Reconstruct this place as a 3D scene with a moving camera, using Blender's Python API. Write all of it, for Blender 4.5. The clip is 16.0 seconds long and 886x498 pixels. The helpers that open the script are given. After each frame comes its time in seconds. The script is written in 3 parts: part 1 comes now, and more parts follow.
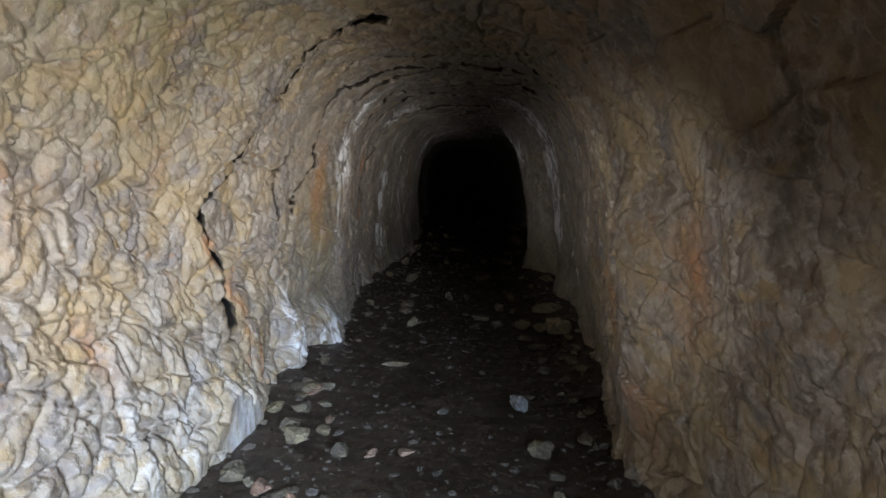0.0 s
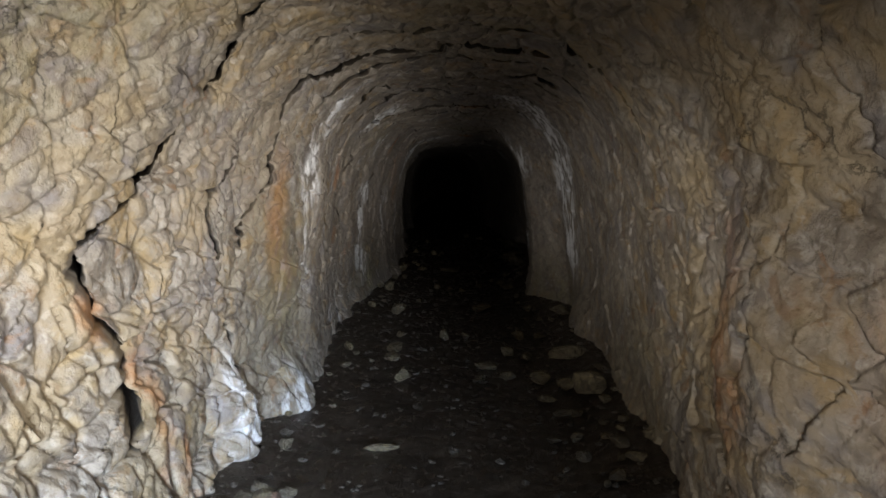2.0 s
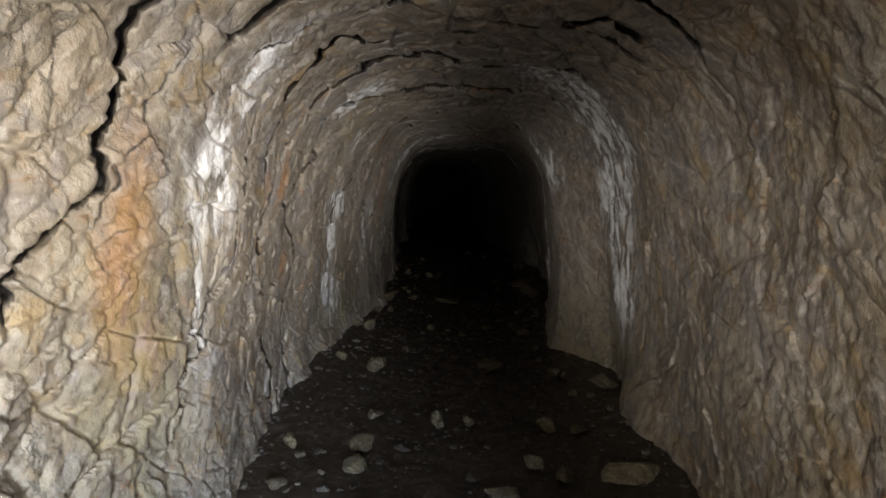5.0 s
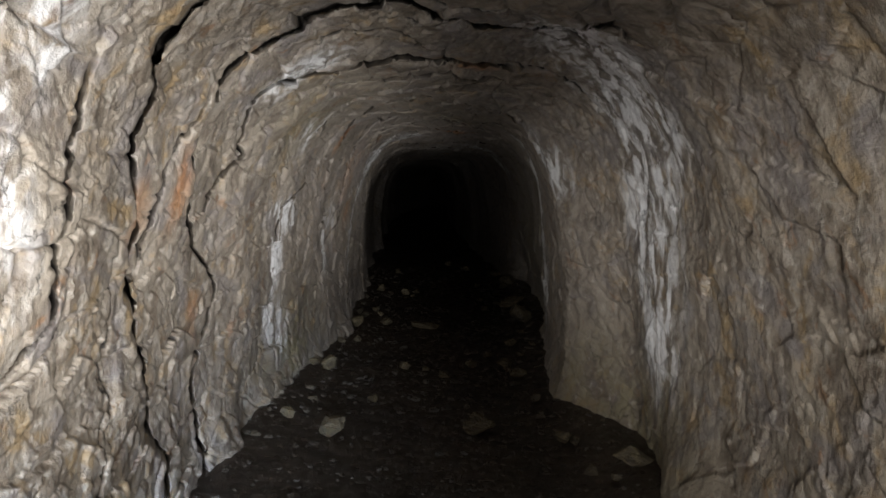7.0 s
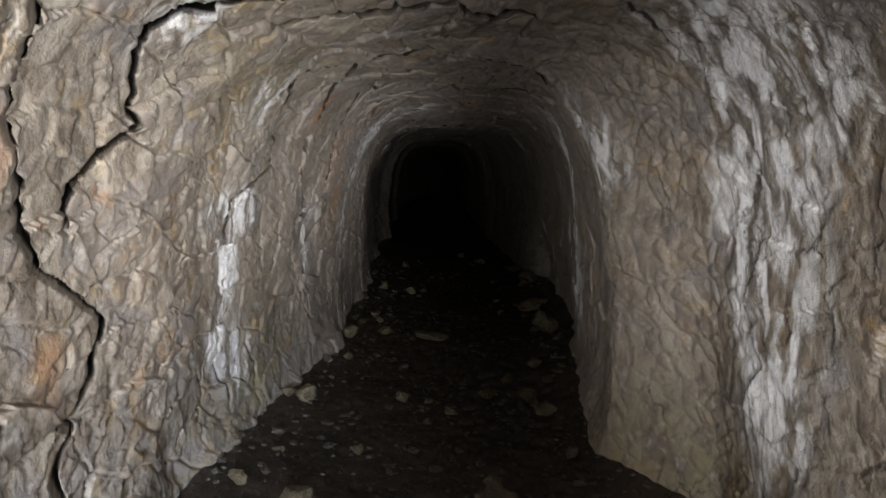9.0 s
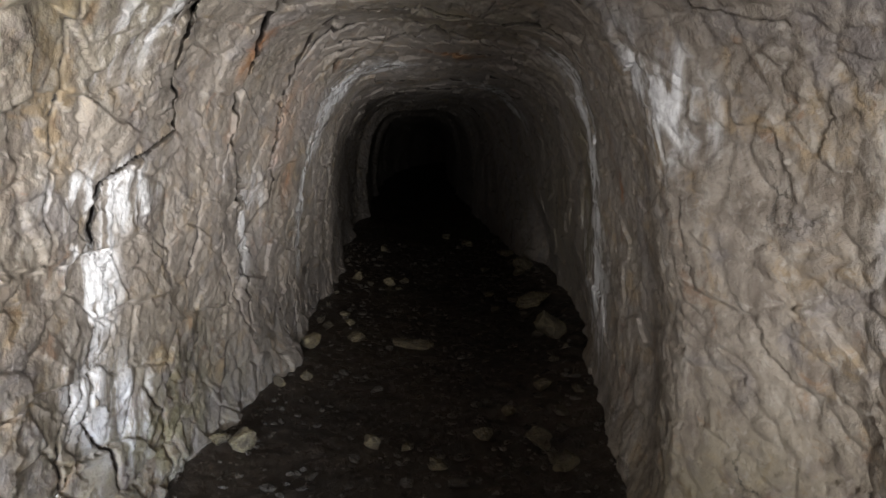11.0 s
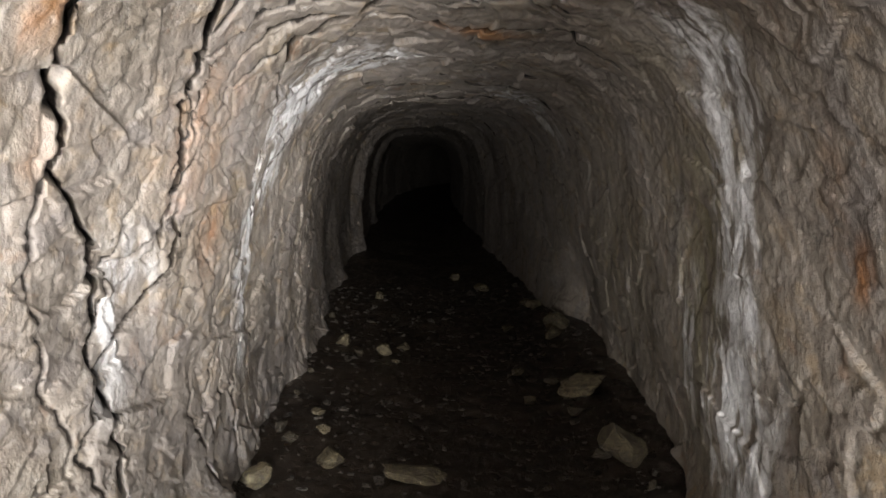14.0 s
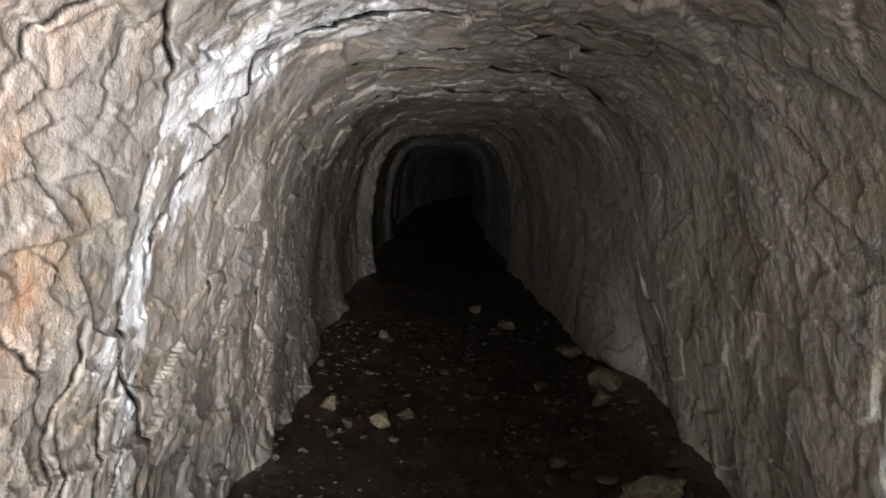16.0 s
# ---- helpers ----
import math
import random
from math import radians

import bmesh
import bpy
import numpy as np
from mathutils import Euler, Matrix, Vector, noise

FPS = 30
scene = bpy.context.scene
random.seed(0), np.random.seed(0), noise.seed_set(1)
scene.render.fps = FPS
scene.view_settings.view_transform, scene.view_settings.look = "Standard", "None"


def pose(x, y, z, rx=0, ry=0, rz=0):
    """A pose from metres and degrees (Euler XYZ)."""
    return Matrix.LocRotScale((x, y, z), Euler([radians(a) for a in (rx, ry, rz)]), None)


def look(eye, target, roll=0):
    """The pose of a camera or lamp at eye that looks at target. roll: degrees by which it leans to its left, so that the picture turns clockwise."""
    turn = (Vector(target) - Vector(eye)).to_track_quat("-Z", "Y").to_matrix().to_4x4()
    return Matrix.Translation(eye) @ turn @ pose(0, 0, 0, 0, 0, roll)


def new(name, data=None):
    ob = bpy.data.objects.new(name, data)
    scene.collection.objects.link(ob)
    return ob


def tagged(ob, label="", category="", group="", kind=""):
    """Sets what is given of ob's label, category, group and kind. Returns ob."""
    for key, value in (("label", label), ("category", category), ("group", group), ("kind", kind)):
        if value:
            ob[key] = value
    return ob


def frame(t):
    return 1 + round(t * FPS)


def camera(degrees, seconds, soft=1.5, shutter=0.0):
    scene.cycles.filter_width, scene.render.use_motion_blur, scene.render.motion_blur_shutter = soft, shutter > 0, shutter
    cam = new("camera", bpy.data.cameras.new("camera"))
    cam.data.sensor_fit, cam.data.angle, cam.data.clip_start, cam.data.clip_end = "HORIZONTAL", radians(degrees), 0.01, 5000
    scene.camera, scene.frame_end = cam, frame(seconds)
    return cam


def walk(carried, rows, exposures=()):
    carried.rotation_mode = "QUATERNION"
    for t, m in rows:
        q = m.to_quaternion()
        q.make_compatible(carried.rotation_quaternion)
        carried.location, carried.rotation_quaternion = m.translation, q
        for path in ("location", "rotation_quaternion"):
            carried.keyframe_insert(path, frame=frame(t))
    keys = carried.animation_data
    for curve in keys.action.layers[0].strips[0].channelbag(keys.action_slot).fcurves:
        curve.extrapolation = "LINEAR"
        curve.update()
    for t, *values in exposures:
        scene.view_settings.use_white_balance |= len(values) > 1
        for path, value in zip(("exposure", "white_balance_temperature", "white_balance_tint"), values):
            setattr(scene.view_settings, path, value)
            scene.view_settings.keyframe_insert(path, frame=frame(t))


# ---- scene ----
cam = camera(69.1, 16.0, soft=1.6)
METRES, EYE, TILT, LEAN, TURN = 8.5, 1.34, -7.6, 0.0, 0.0
ROWS = [
    (0.0, 0.0, 0.0, 0.0, -0.0, 0.0, 0.0),
    (0.5, -0.0011, 0.0316, 0.0043, 0.59, -0.87, -0.23),
    (1.0, 0.001, 0.0673, 0.0122, 0.62, 1.71, -1.44),
    (1.5, -0.0046, 0.095, 0.0158, -0.4, 1.27, -0.63),
    (2.0, -0.0107, 0.1286, 0.0209, -1.6, 0.67, 0.72),
    (2.5, -0.0061, 0.1629, 0.0236, -0.28, 0.85, 0.68),
    (3.0, -0.0032, 0.1965, 0.0299, -0.16, 2.07, -0.76),
    (3.5, -0.0091, 0.2304, 0.0331, -0.7, 1.76, -1.11),
    (6.0, -0.0003, 0.3876, 0.0567, -2.51, 1.15, -1.07),
    (6.5, 0.0017, 0.4167, 0.0605, -2.96, 1.04, -0.93),
    (7.0, 0.0006, 0.4521, 0.0669, -3.69, 1.51, -1.22),
    (7.5, 0.0082, 0.4802, 0.071, -3.54, 1.01, -1.02),
    (8.0, 0.0141, 0.5099, 0.0749, -2.6, 0.41, -1.81),
    (10.5, 0.0117, 0.6566, 0.0922, -2.51, -1.05, -0.26),
    (11.0, 0.0189, 0.6842, 0.0941, -3.72, -2.34, -0.95),
    (11.5, 0.0206, 0.7098, 0.0977, -2.9, -1.62, -1.59),
    (12.0, 0.0152, 0.7405, 0.1011, -5.16, -0.2, 0.33),
    (12.5, 0.0192, 0.7684, 0.1042, -2.58, -1.8, -0.0),
    (13.0, 0.0202, 0.7989, 0.1118, -2.58, 0.58, -1.37),
    (13.5, 0.0167, 0.8295, 0.1159, -3.6, 1.29, -1.55),
    (14.0, 0.0216, 0.8545, 0.1187, -3.51, -0.61, -0.97),
    (14.5, 0.0277, 0.8813, 0.122, -2.12, -1.47, -1.23),
    (15.0, 0.0251, 0.9174, 0.1254, -3.41, -1.2, -1.31),
    (15.5, 0.0261, 0.947, 0.1305, -4.24, -0.46, -1.3),
    (16.0, 0.0322, 0.9817, 0.1351, -1.58, 0.36, -1.76),
]
WALK = [(t, pose(0, 0, EYE, TILT, LEAN, TURN) @ pose(METRES * x, METRES * y, METRES * z, 90 + pitch, roll, yaw))
        for t, x, y, z, yaw, pitch, roll in ROWS]
# exposure rises along the walk as the fixed spots grow weaker
STOPS = [(0.0, 0.0, 6400, 11), (3.5, 0.85, 6800, 10), (7.0, 1.85, 6450, 10), (10.5, 2.85, 6350, 11), (13.0, 3.72, 6650, 11), (16.0, 4.9, 6200, 11)]
walk(cam, WALK, STOPS)

# ---- light ----
world = bpy.data.worlds.new("world")
scene.world = world
world.use_nodes = True
world.node_tree.nodes["Background"].inputs[0].default_value = (0.0, 0.0, 0.0, 1)


def torch_stand_in(x, y, z, aim, power, colour=(1.0, 0.985, 0.965), half=58):
    """A fixed spot, added to stand in for the carried lamp at one place of the walk."""
    data = bpy.data.lights.new("torch_stand_in", "SPOT")
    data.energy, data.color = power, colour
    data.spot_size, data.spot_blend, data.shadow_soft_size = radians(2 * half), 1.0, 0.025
    ob = new("torch_stand_in", data)
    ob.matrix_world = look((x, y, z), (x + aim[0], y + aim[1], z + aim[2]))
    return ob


# a row of added spots, all lit at once, in place of one carried lamp
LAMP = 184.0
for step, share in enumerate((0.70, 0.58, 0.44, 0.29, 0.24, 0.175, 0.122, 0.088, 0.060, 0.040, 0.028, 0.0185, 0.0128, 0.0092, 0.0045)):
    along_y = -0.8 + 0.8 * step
    torch_stand_in(-0.20 + 0.0055 * along_y ** 2, along_y, 1.12, (-0.92 + 0.03 * step, 1, 0.13), LAMP * share, half=49)

# more fixed spots, added to brighten the right wall, at a slant along the tunnel
torch_stand_in(-0.30, -0.7, 1.25, (0.70, 1, -0.38), LAMP * 0.60, half=23)
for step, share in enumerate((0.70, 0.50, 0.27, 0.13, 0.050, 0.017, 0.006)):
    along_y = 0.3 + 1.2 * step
    torch_stand_in(-0.40 + 0.0055 * along_y ** 2, along_y, 1.20, (0.49, 1, -0.08 + 0.02 * step), LAMP * share, half=18)

# cool daylight that slants in from the mouth of the tunnel
sky = bpy.data.lights.new("mouth_daylight", "AREA")
sky.shape, sky.size, sky.size_y, sky.energy, sky.color = "RECTANGLE", 1.2, 0.7, 52.0, (0.58, 0.75, 1.0)
sky.spread = radians(36)
new("mouth_daylight", sky).matrix_world = look((0.6, -1.7, 1.65), (-0.62, 2.2, 0.1))

# ---- materials ----


def tree(name, rough):
    m = bpy.data.materials.new(name)
    m.use_nodes = True
    nt = m.node_tree
    p = nt.nodes["Principled BSDF"]
    p.inputs["Roughness"].default_value = rough
    return m, nt, p


def node(nt, kind, inputs=(), **props):
    n = nt.nodes.new(kind)
    for key, value in props.items():
        setattr(n, key, value)
    for key, value in dict(inputs).items():
        if hasattr(value, "links"):
            nt.links.new(value, n.inputs[key])
        else:
            n.inputs[key].default_value = value
    return n


def stretched(nt, scale):
    pos = node(nt, "ShaderNodeNewGeometry").outputs["Position"]
    return node(nt, "ShaderNodeMapping", {"Vector": pos, "Scale": scale}).outputs[0]


def noise_of(nt, vec, scale, detail=4.0, rough=0.6, distort=0.0):
    return node(nt, "ShaderNodeTexNoise", {"Vector": vec, "Scale": scale, "Detail": detail, "Roughness": rough, "Distortion": distort}).outputs[0]


def ramp(nt, fac, lo, hi):
    return node(nt, "ShaderNodeMapRange", {0: fac, 1: lo, 2: hi}, interpolation_type="SMOOTHSTEP").outputs[0]


def times(nt, a, b, op="MULTIPLY"):
    return node(nt, "ShaderNodeMath", {0: a, 1: b}, operation=op).outputs[0]


def mix(nt, fac, a, b):
    n = node(nt, "ShaderNodeMix", data_type="RGBA")
    for k, v in ((0, fac), (6, a), (7, b)):
        if hasattr(v, "links"):
            nt.links.new(v, n.inputs[k])
        else:
            n.inputs[k].default_value = v if k == 0 else (*v, 1)
    return n.outputs[2]


def attr(nt, name):
    return node(nt, "ShaderNodeAttribute", attribute_name=name).outputs["Fac"]


def rock_material():
    m, nt, p = tree("limestone", 0.6)
    even, tall = stretched(nt, (1, 1, 1)), stretched(nt, (1, 1, 0.62))
    mid = noise_of(nt, tall, 11.0, 5, 0.62, 0.6)
    fine, grit = noise_of(nt, tall, 30.0, 5, 0.7), noise_of(nt, even, 130.0, 3)
    col = mix(nt, ramp(nt, mid, 0.36, 0.62), (0.115, 0.091, 0.067), (0.241, 0.207, 0.166))
    col = mix(nt, times(nt, ramp(nt, noise_of(nt, even, 5.3, 5, 0.62, 0.9), 0.52, 0.66), 0.72), col, (0.240, 0.166, 0.079))
    col = mix(nt, times(nt, ramp(nt, noise_of(nt, even, 3.7, 5, 0.62, 0.9), 0.50, 0.64), 0.80), col, (0.144, 0.128, 0.122))
    col = mix(nt, times(nt, ramp(nt, noise_of(nt, even, 8.1, 5, 0.62, 0.9), 0.59, 0.69), 0.75), col, (0.165, 0.090, 0.042))
    col = mix(nt, times(nt, ramp(nt, noise_of(nt, even, 21.0, 5, 0.62, 0.7), 0.52, 0.66), 0.70), col, (0.302, 0.277, 0.239))
    col = mix(nt, times(nt, ramp(nt, fine, 0.46, 0.30), 0.60), col, (0.053, 0.040, 0.026))
    # the rock turns paler and greyer further in
    inward = node(nt, "ShaderNodeSeparateXYZ", {0: even}).outputs[1]
    paler = times(nt, ramp(nt, inward, 5.5, 10.0), ramp(nt, noise_of(nt, even, 2.3, 4), 0.25, 0.60))
    col = mix(nt, times(nt, paler, 0.55), col, (0.266, 0.235, 0.212))
    # yellower towards the mouth
    warm = times(nt, ramp(nt, inward, 5.2, 3.2), ramp(nt, noise_of(nt, even, 2.9, 4, 0.6, 0.5), 0.44, 0.60))
    col = mix(nt, times(nt, warm, 0.5), col, (0.270, 0.196, 0.094))
    # ochre stains
    stain = times(nt, ramp(nt, times(nt, attr(nt, "ochre"), mid), 0.14, 0.56), 0.9)
    col = mix(nt, stain, col, (0.245, 0.105, 0.032))
    specks = ramp(nt, noise_of(nt, even, 4.3, 4, 0.6, 1.0), 0.66, 0.74)
    col = mix(nt, times(nt, specks, 0.55), col, (0.151, 0.081, 0.032))
    # thin green film
    green = times(nt, attr(nt, "algae"), ramp(nt, mid, 0.35, 0.6))
    col = mix(nt, times(nt, green, 0.85), col, (0.126, 0.108, 0.045))
    # white lime crust in running streaks
    run = noise_of(nt, stretched(nt, (1, 1, 0.30)), 10.0, 6, 0.58, 0.9)
    crust = ramp(nt, times(nt, attr(nt, "calcite"), ramp(nt, run, 0.34, 0.64)), 0.08, 0.66)
    col = mix(nt, crust, col, (0.62, 0.615, 0.615))
    grey = times(nt, attr(nt, "calcite"), 0.55)
    col = mix(nt, times(nt, grey, ramp(nt, run, 0.55, 0.3)), col, (0.071, 0.068, 0.068))
    # thin fissures, their shade put into the colour as dark lines
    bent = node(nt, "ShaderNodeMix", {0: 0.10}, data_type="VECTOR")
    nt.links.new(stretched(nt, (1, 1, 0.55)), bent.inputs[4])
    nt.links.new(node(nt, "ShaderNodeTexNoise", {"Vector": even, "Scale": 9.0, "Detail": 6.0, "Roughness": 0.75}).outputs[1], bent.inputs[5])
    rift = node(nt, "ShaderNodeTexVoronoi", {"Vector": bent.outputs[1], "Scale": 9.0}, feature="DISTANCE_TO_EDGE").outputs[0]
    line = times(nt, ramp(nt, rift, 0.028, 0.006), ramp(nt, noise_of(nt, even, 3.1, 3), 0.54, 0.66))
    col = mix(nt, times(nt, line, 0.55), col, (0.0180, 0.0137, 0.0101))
    # shade inside the cracks and ledge slots, painted near black
    col = mix(nt, ramp(nt, attr(nt, "crack_shade"), 0.15, 0.55), col, (0.0158, 0.0115, 0.0079))
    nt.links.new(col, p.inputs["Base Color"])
    nt.links.new(node(nt, "ShaderNodeMapRange", {0: fine, 3: 0.50, 4: 0.80}).outputs[0], p.inputs["Roughness"])
    pits = noise_of(nt, even, 40.0, 6, 0.72, 0.4)
    height = times(nt, times(nt, fine, 0.9), times(nt, times(nt, grit, 0.12), times(nt, pits, 0.45), "ADD"), "ADD")
    height = times(nt, height, times(nt, noise_of(nt, even, 16.0, 5, 0.65), 1.6), "ADD")
    height = times(nt, height, times(nt, line, 0.9), "SUBTRACT")
    bump = node(nt, "ShaderNodeBump", {"Height": height, "Strength": 0.75, "Distance": 0.0105})
    nt.links.new(bump.outputs[0], p.inputs["Normal"])
    return m


def soil_material():
    m, nt, p = tree("wet_soil", 0.5)
    even = stretched(nt, (1, 1, 1))
    big, mid, fine = noise_of(nt, even, 2.2, 4), noise_of(nt, even, 14, 5), noise_of(nt, even, 70, 5, 0.7)
    col = mix(nt, ramp(nt, big, 0.35, 0.65), (0.0144, 0.0097, 0.0065), (0.030, 0.021, 0.014))
    col = mix(nt, ramp(nt, mid, 0.52, 0.75), col, (0.045, 0.033, 0.023))
    col = mix(nt, times(nt, ramp(nt, fine, 0.60, 0.72), 0.6), col, (0.086, 0.068, 0.049))
    nt.links.new(col, p.inputs["Base Color"])
    nt.links.new(node(nt, "ShaderNodeMapRange", {0: mid, 1: 0.3, 2: 0.7, 3: 0.17, 4: 0.58}).outputs[0], p.inputs["Roughness"])
    bump = node(nt, "ShaderNodeBump", {"Height": times(nt, fine, mid, "ADD"), "Strength": 0.8, "Distance": 0.012})
    nt.links.new(bump.outputs[0], p.inputs["Normal"])
    return m


def stone_material(name, dark, light, per_island=False):
    m, nt, p = tree(name, 0.6)
    geo = node(nt, "ShaderNodeNewGeometry")
    even = geo.outputs["Position"]
    rnd = geo.outputs["Random Per Island"] if per_island else node(nt, "ShaderNodeObjectInfo").outputs["Random"]
    mid, fine = noise_of(nt, even, 18, 5), noise_of(nt, even, 90, 4, 0.7)
    col = mix(nt, ramp(nt, mid, 0.35, 0.65), dark, light)
    col = mix(nt, times(nt, ramp(nt, fine, 0.55, 0.4), 0.6), col, (0.050, 0.040, 0.029))
    mud = ramp(nt, noise_of(nt, even, 26, 6, 0.7, 0.6), 0.45, 0.62)
    col = mix(nt, times(nt, mud, 0.75), col, (0.032, 0.024, 0.017))
    col = mix(nt, times(nt, rnd, 0.75), col, (0.036, 0.029, 0.022)) if per_island else mix(nt, times(nt, rnd, 0.35), col, (0.086, 0.072, 0.050))
    nt.links.new(col, p.inputs["Base Color"])
    p.inputs["Roughness"].default_value = 0.55
    bump = node(nt, "ShaderNodeBump", {"Height": times(nt, fine, mid, "ADD"), "Strength": 0.9, "Distance": 0.014})
    nt.links.new(bump.outputs[0], p.inputs["Normal"])
    return m


ROCK, SOIL = rock_material(), soil_material()
PALE = stone_material("pale_stone", (0.115, 0.090, 0.047), (0.266, 0.220, 0.126))
WHITE = stone_material("white_stone", (0.288, 0.281, 0.266), (0.432, 0.425, 0.410))
REDDISH = stone_material("reddish_stone", (0.173, 0.094, 0.058), (0.288, 0.180, 0.122))
YELLOW = stone_material("yellow_stone", (0.065, 0.050, 0.025), (0.166, 0.133, 0.068))
DIRTY = stone_material("dirty_stone", (0.043, 0.034, 0.020), (0.122, 0.101, 0.061))
GRIT = stone_material("grit", (0.0288, 0.0230, 0.0173), (0.122, 0.108, 0.086), True)

# ---- the tunnel's shape ----
# y, left wall, right wall, crown height
STATIONS = np.array([
    (-3.0, -1.55, 1.30, 2.10), (0.0, -1.48, 1.10, 2.05), (1.5, -1.40, 0.98, 2.02), (2.3, -1.27, 0.90, 2.00), (2.6, -1.23, 0.84, 2.00), (3.4, -1.11, 0.88, 1.98), (3.6, -1.08, 0.95, 1.98),
    (4.5, -0.98, 1.08, 1.97), (5.2, -0.86, 1.14, 1.95), (6.5, -0.86, 1.20, 1.97), (7.2, -0.84, 1.20, 1.90), (7.7, -0.81, 1.05, 1.88),
    (8.3, -0.73, 1.09, 1.87), (9.1, -0.63, 1.20, 1.86), (10.0, -0.54, 1.34, 1.84), (11.0, -0.49, 1.48, 1.82), (12.2, -0.49, 1.54, 1.84),
    (13.5, -0.54, 1.46, 1.84), (15.9, -0.54, 1.43, 1.86), (16.5, -0.42, 1.34, 1.79), (17.3, -0.50, 1.44, 1.85), (19.6, -0.48, 1.44, 1.85), (20.2, -0.38, 1.36, 1.78), (21.0, -0.46, 1.48, 1.84), (24.0, -0.4, 1.5, 1.82), (29.0, -0.15, 1.75, 1.80), (34.0, 0.6, 2.5, 1.80), (39.0, 1.9, 3.8, 1.80), (45.0, 4.2, 6.1, 1.80)])
ROUND = 3.6  # how square the arch is


def section(y, count):
    """Points round the arch at y, evenly from the left foot to the right one, with outward directions."""
    left, right, high = (float(np.interp(y, STATIONS[:, 0], STATIONS[:, k])) for k in (1, 2, 3))
    a = np.pi * (1 - np.linspace(0, 1, 801))
    c, sn = np.cos(a), np.abs(np.sin(a))
    x = (left + right) / 2 + (right - left) / 2 * np.sign(c) * np.abs(c) ** (2 / ROUND)
    z = high * sn ** (2 / ROUND)
    d = np.concatenate([[0], np.cumsum(np.hypot(np.diff(x), np.diff(z)))])
    q = np.linspace(0, d[-1], count)
    x, z = np.interp(q, d, x), np.interp(q, d, z)
    tx, tz = np.gradient(x), np.gradient(z)
    tx, tz = (np.convolve(np.pad(v, 4, "edge"), np.ones(9) / 9, "valid") for v in (tx, tz))
    n = np.hypot(tx, tz)
    return x, z, -tz / n, tx / n


def chance(i, j, k):
    h = (i.astype(np.int64) * 374761393 + j.astype(np.int64) * 668265263 + k * 974634777) & 0xFFFFFFFF
    h = ((h ^ (h >> 13)) * 1274126177) & 0xFFFFFFFF
    return ((h ^ (h >> 16)) & 0xFFFF) / 65535.0


def smooth(u, v, seed):
    """Value noise from -1 to 1."""
    i, j = np.floor(u), np.floor(v)
    fu, fv = u - i, v - j
    fu, fv = fu * fu * (3 - 2 * fu), fv * fv * (3 - 2 * fv)
    a, b = chance(i, j, seed), chance(i + 1, j, seed)
    c, d = chance(i, j + 1, seed), chance(i + 1, j + 1, seed)
    return 2 * ((a * (1 - fu) + b * fu) * (1 - fv) + (c * (1 - fu) + d * fu) * fv) - 1


def layers(u, v, seed, n):
    return sum(smooth(u * 2.03 ** k, v * 2.03 ** k, seed + k) * 0.5 ** k for k in range(n))


def chips(u, v, seed, tilt):
    """Broken faces: every cell is a tilted plane at a level of its own. Also gives the distance to the joint between cells."""
    i, j = np.floor(u), np.floor(v)
    best, second = np.full(u.shape, 9.0), np.full(u.shape, 9.0)
    out = np.zeros(u.shape)
    for di in (-1, 0, 1):
        for dj in (-1, 0, 1):
            a, b = i + di, j + dj
            cu, cv = u - a - chance(a, b, seed), v - b - chance(a, b, seed + 1)
            d = np.sqrt(cu * cu + cv * cv)
            near = d < best
            level = (2 * chance(a, b, seed + 2) - 1 + tilt * (cu * (2 * chance(a, b, seed + 3) - 1) + cv * (1.4 * chance(a, b, seed + 4) - 1.0)))
            second = np.where(near, best, np.minimum(second, d))
            out, best = np.where(near, level, out), np.where(near, d, best)
    return out, second - best, best


# ledges: where the rock breaks back along a jagged line (share of the way round, y), depth, length of the step back
LEDGES = []


def ledge(depth, back, *line):
    LEDGES.append((depth, back, np.array(sorted(line))))


ledge(0.095, 0.55, (0.107, 3.21), (0.134, 3.24), (0.18, 3.10), (0.216, 3.02), (0.248, 3.35), (0.297, 3.38), (0.334, 3.61), (0.396, 3.34), (0.456, 2.99))
ledge(0.035, 0.40, (0.20, 4.25), (0.25, 4.57), (0.294, 4.53), (0.356, 4.48), (0.378, 4.59), (0.466, 4.59), (0.526, 4.34), (0.60, 4.30))
ledge(0.065, 0.45, (0.00, 6.28), (0.067, 6.20), (0.106, 6.08), (0.151, 5.95), (0.204, 5.83), (0.232, 5.90), (0.288, 5.70), (0.31, 5.76), (0.342, 5.63), (0.396, 5.49), (0.416, 5.69), (0.527, 5.50), (0.59, 5.10))
ledge(0.040, 0.35, (0.00, 6.70), (0.028, 6.70), (0.098, 6.63), (0.123, 6.75), (0.171, 6.84), (0.21, 6.49), (0.236, 6.43), (0.292, 6.27), (0.346, 6.24), (0.40, 6.25), (0.468, 6.13), (0.537, 6.39), (0.564, 6.47), (0.60, 5.90))
ledge(0.035, 0.30, (0.25, 6.62), (0.261, 6.71), (0.288, 6.83), (0.323, 6.71), (0.352, 6.70), (0.41, 6.88), (0.47, 6.80), (0.54, 6.95))
ledge(0.065, 0.60, (0.38, 7.90), (0.432, 8.06), (0.486, 7.80), (0.503, 7.68), (0.555, 7.85), (0.59, 7.75))
ledge(0.040, 0.35, (0.23, 7.80), (0.247, 7.86), (0.28, 8.24), (0.353, 8.04), (0.38, 7.90))
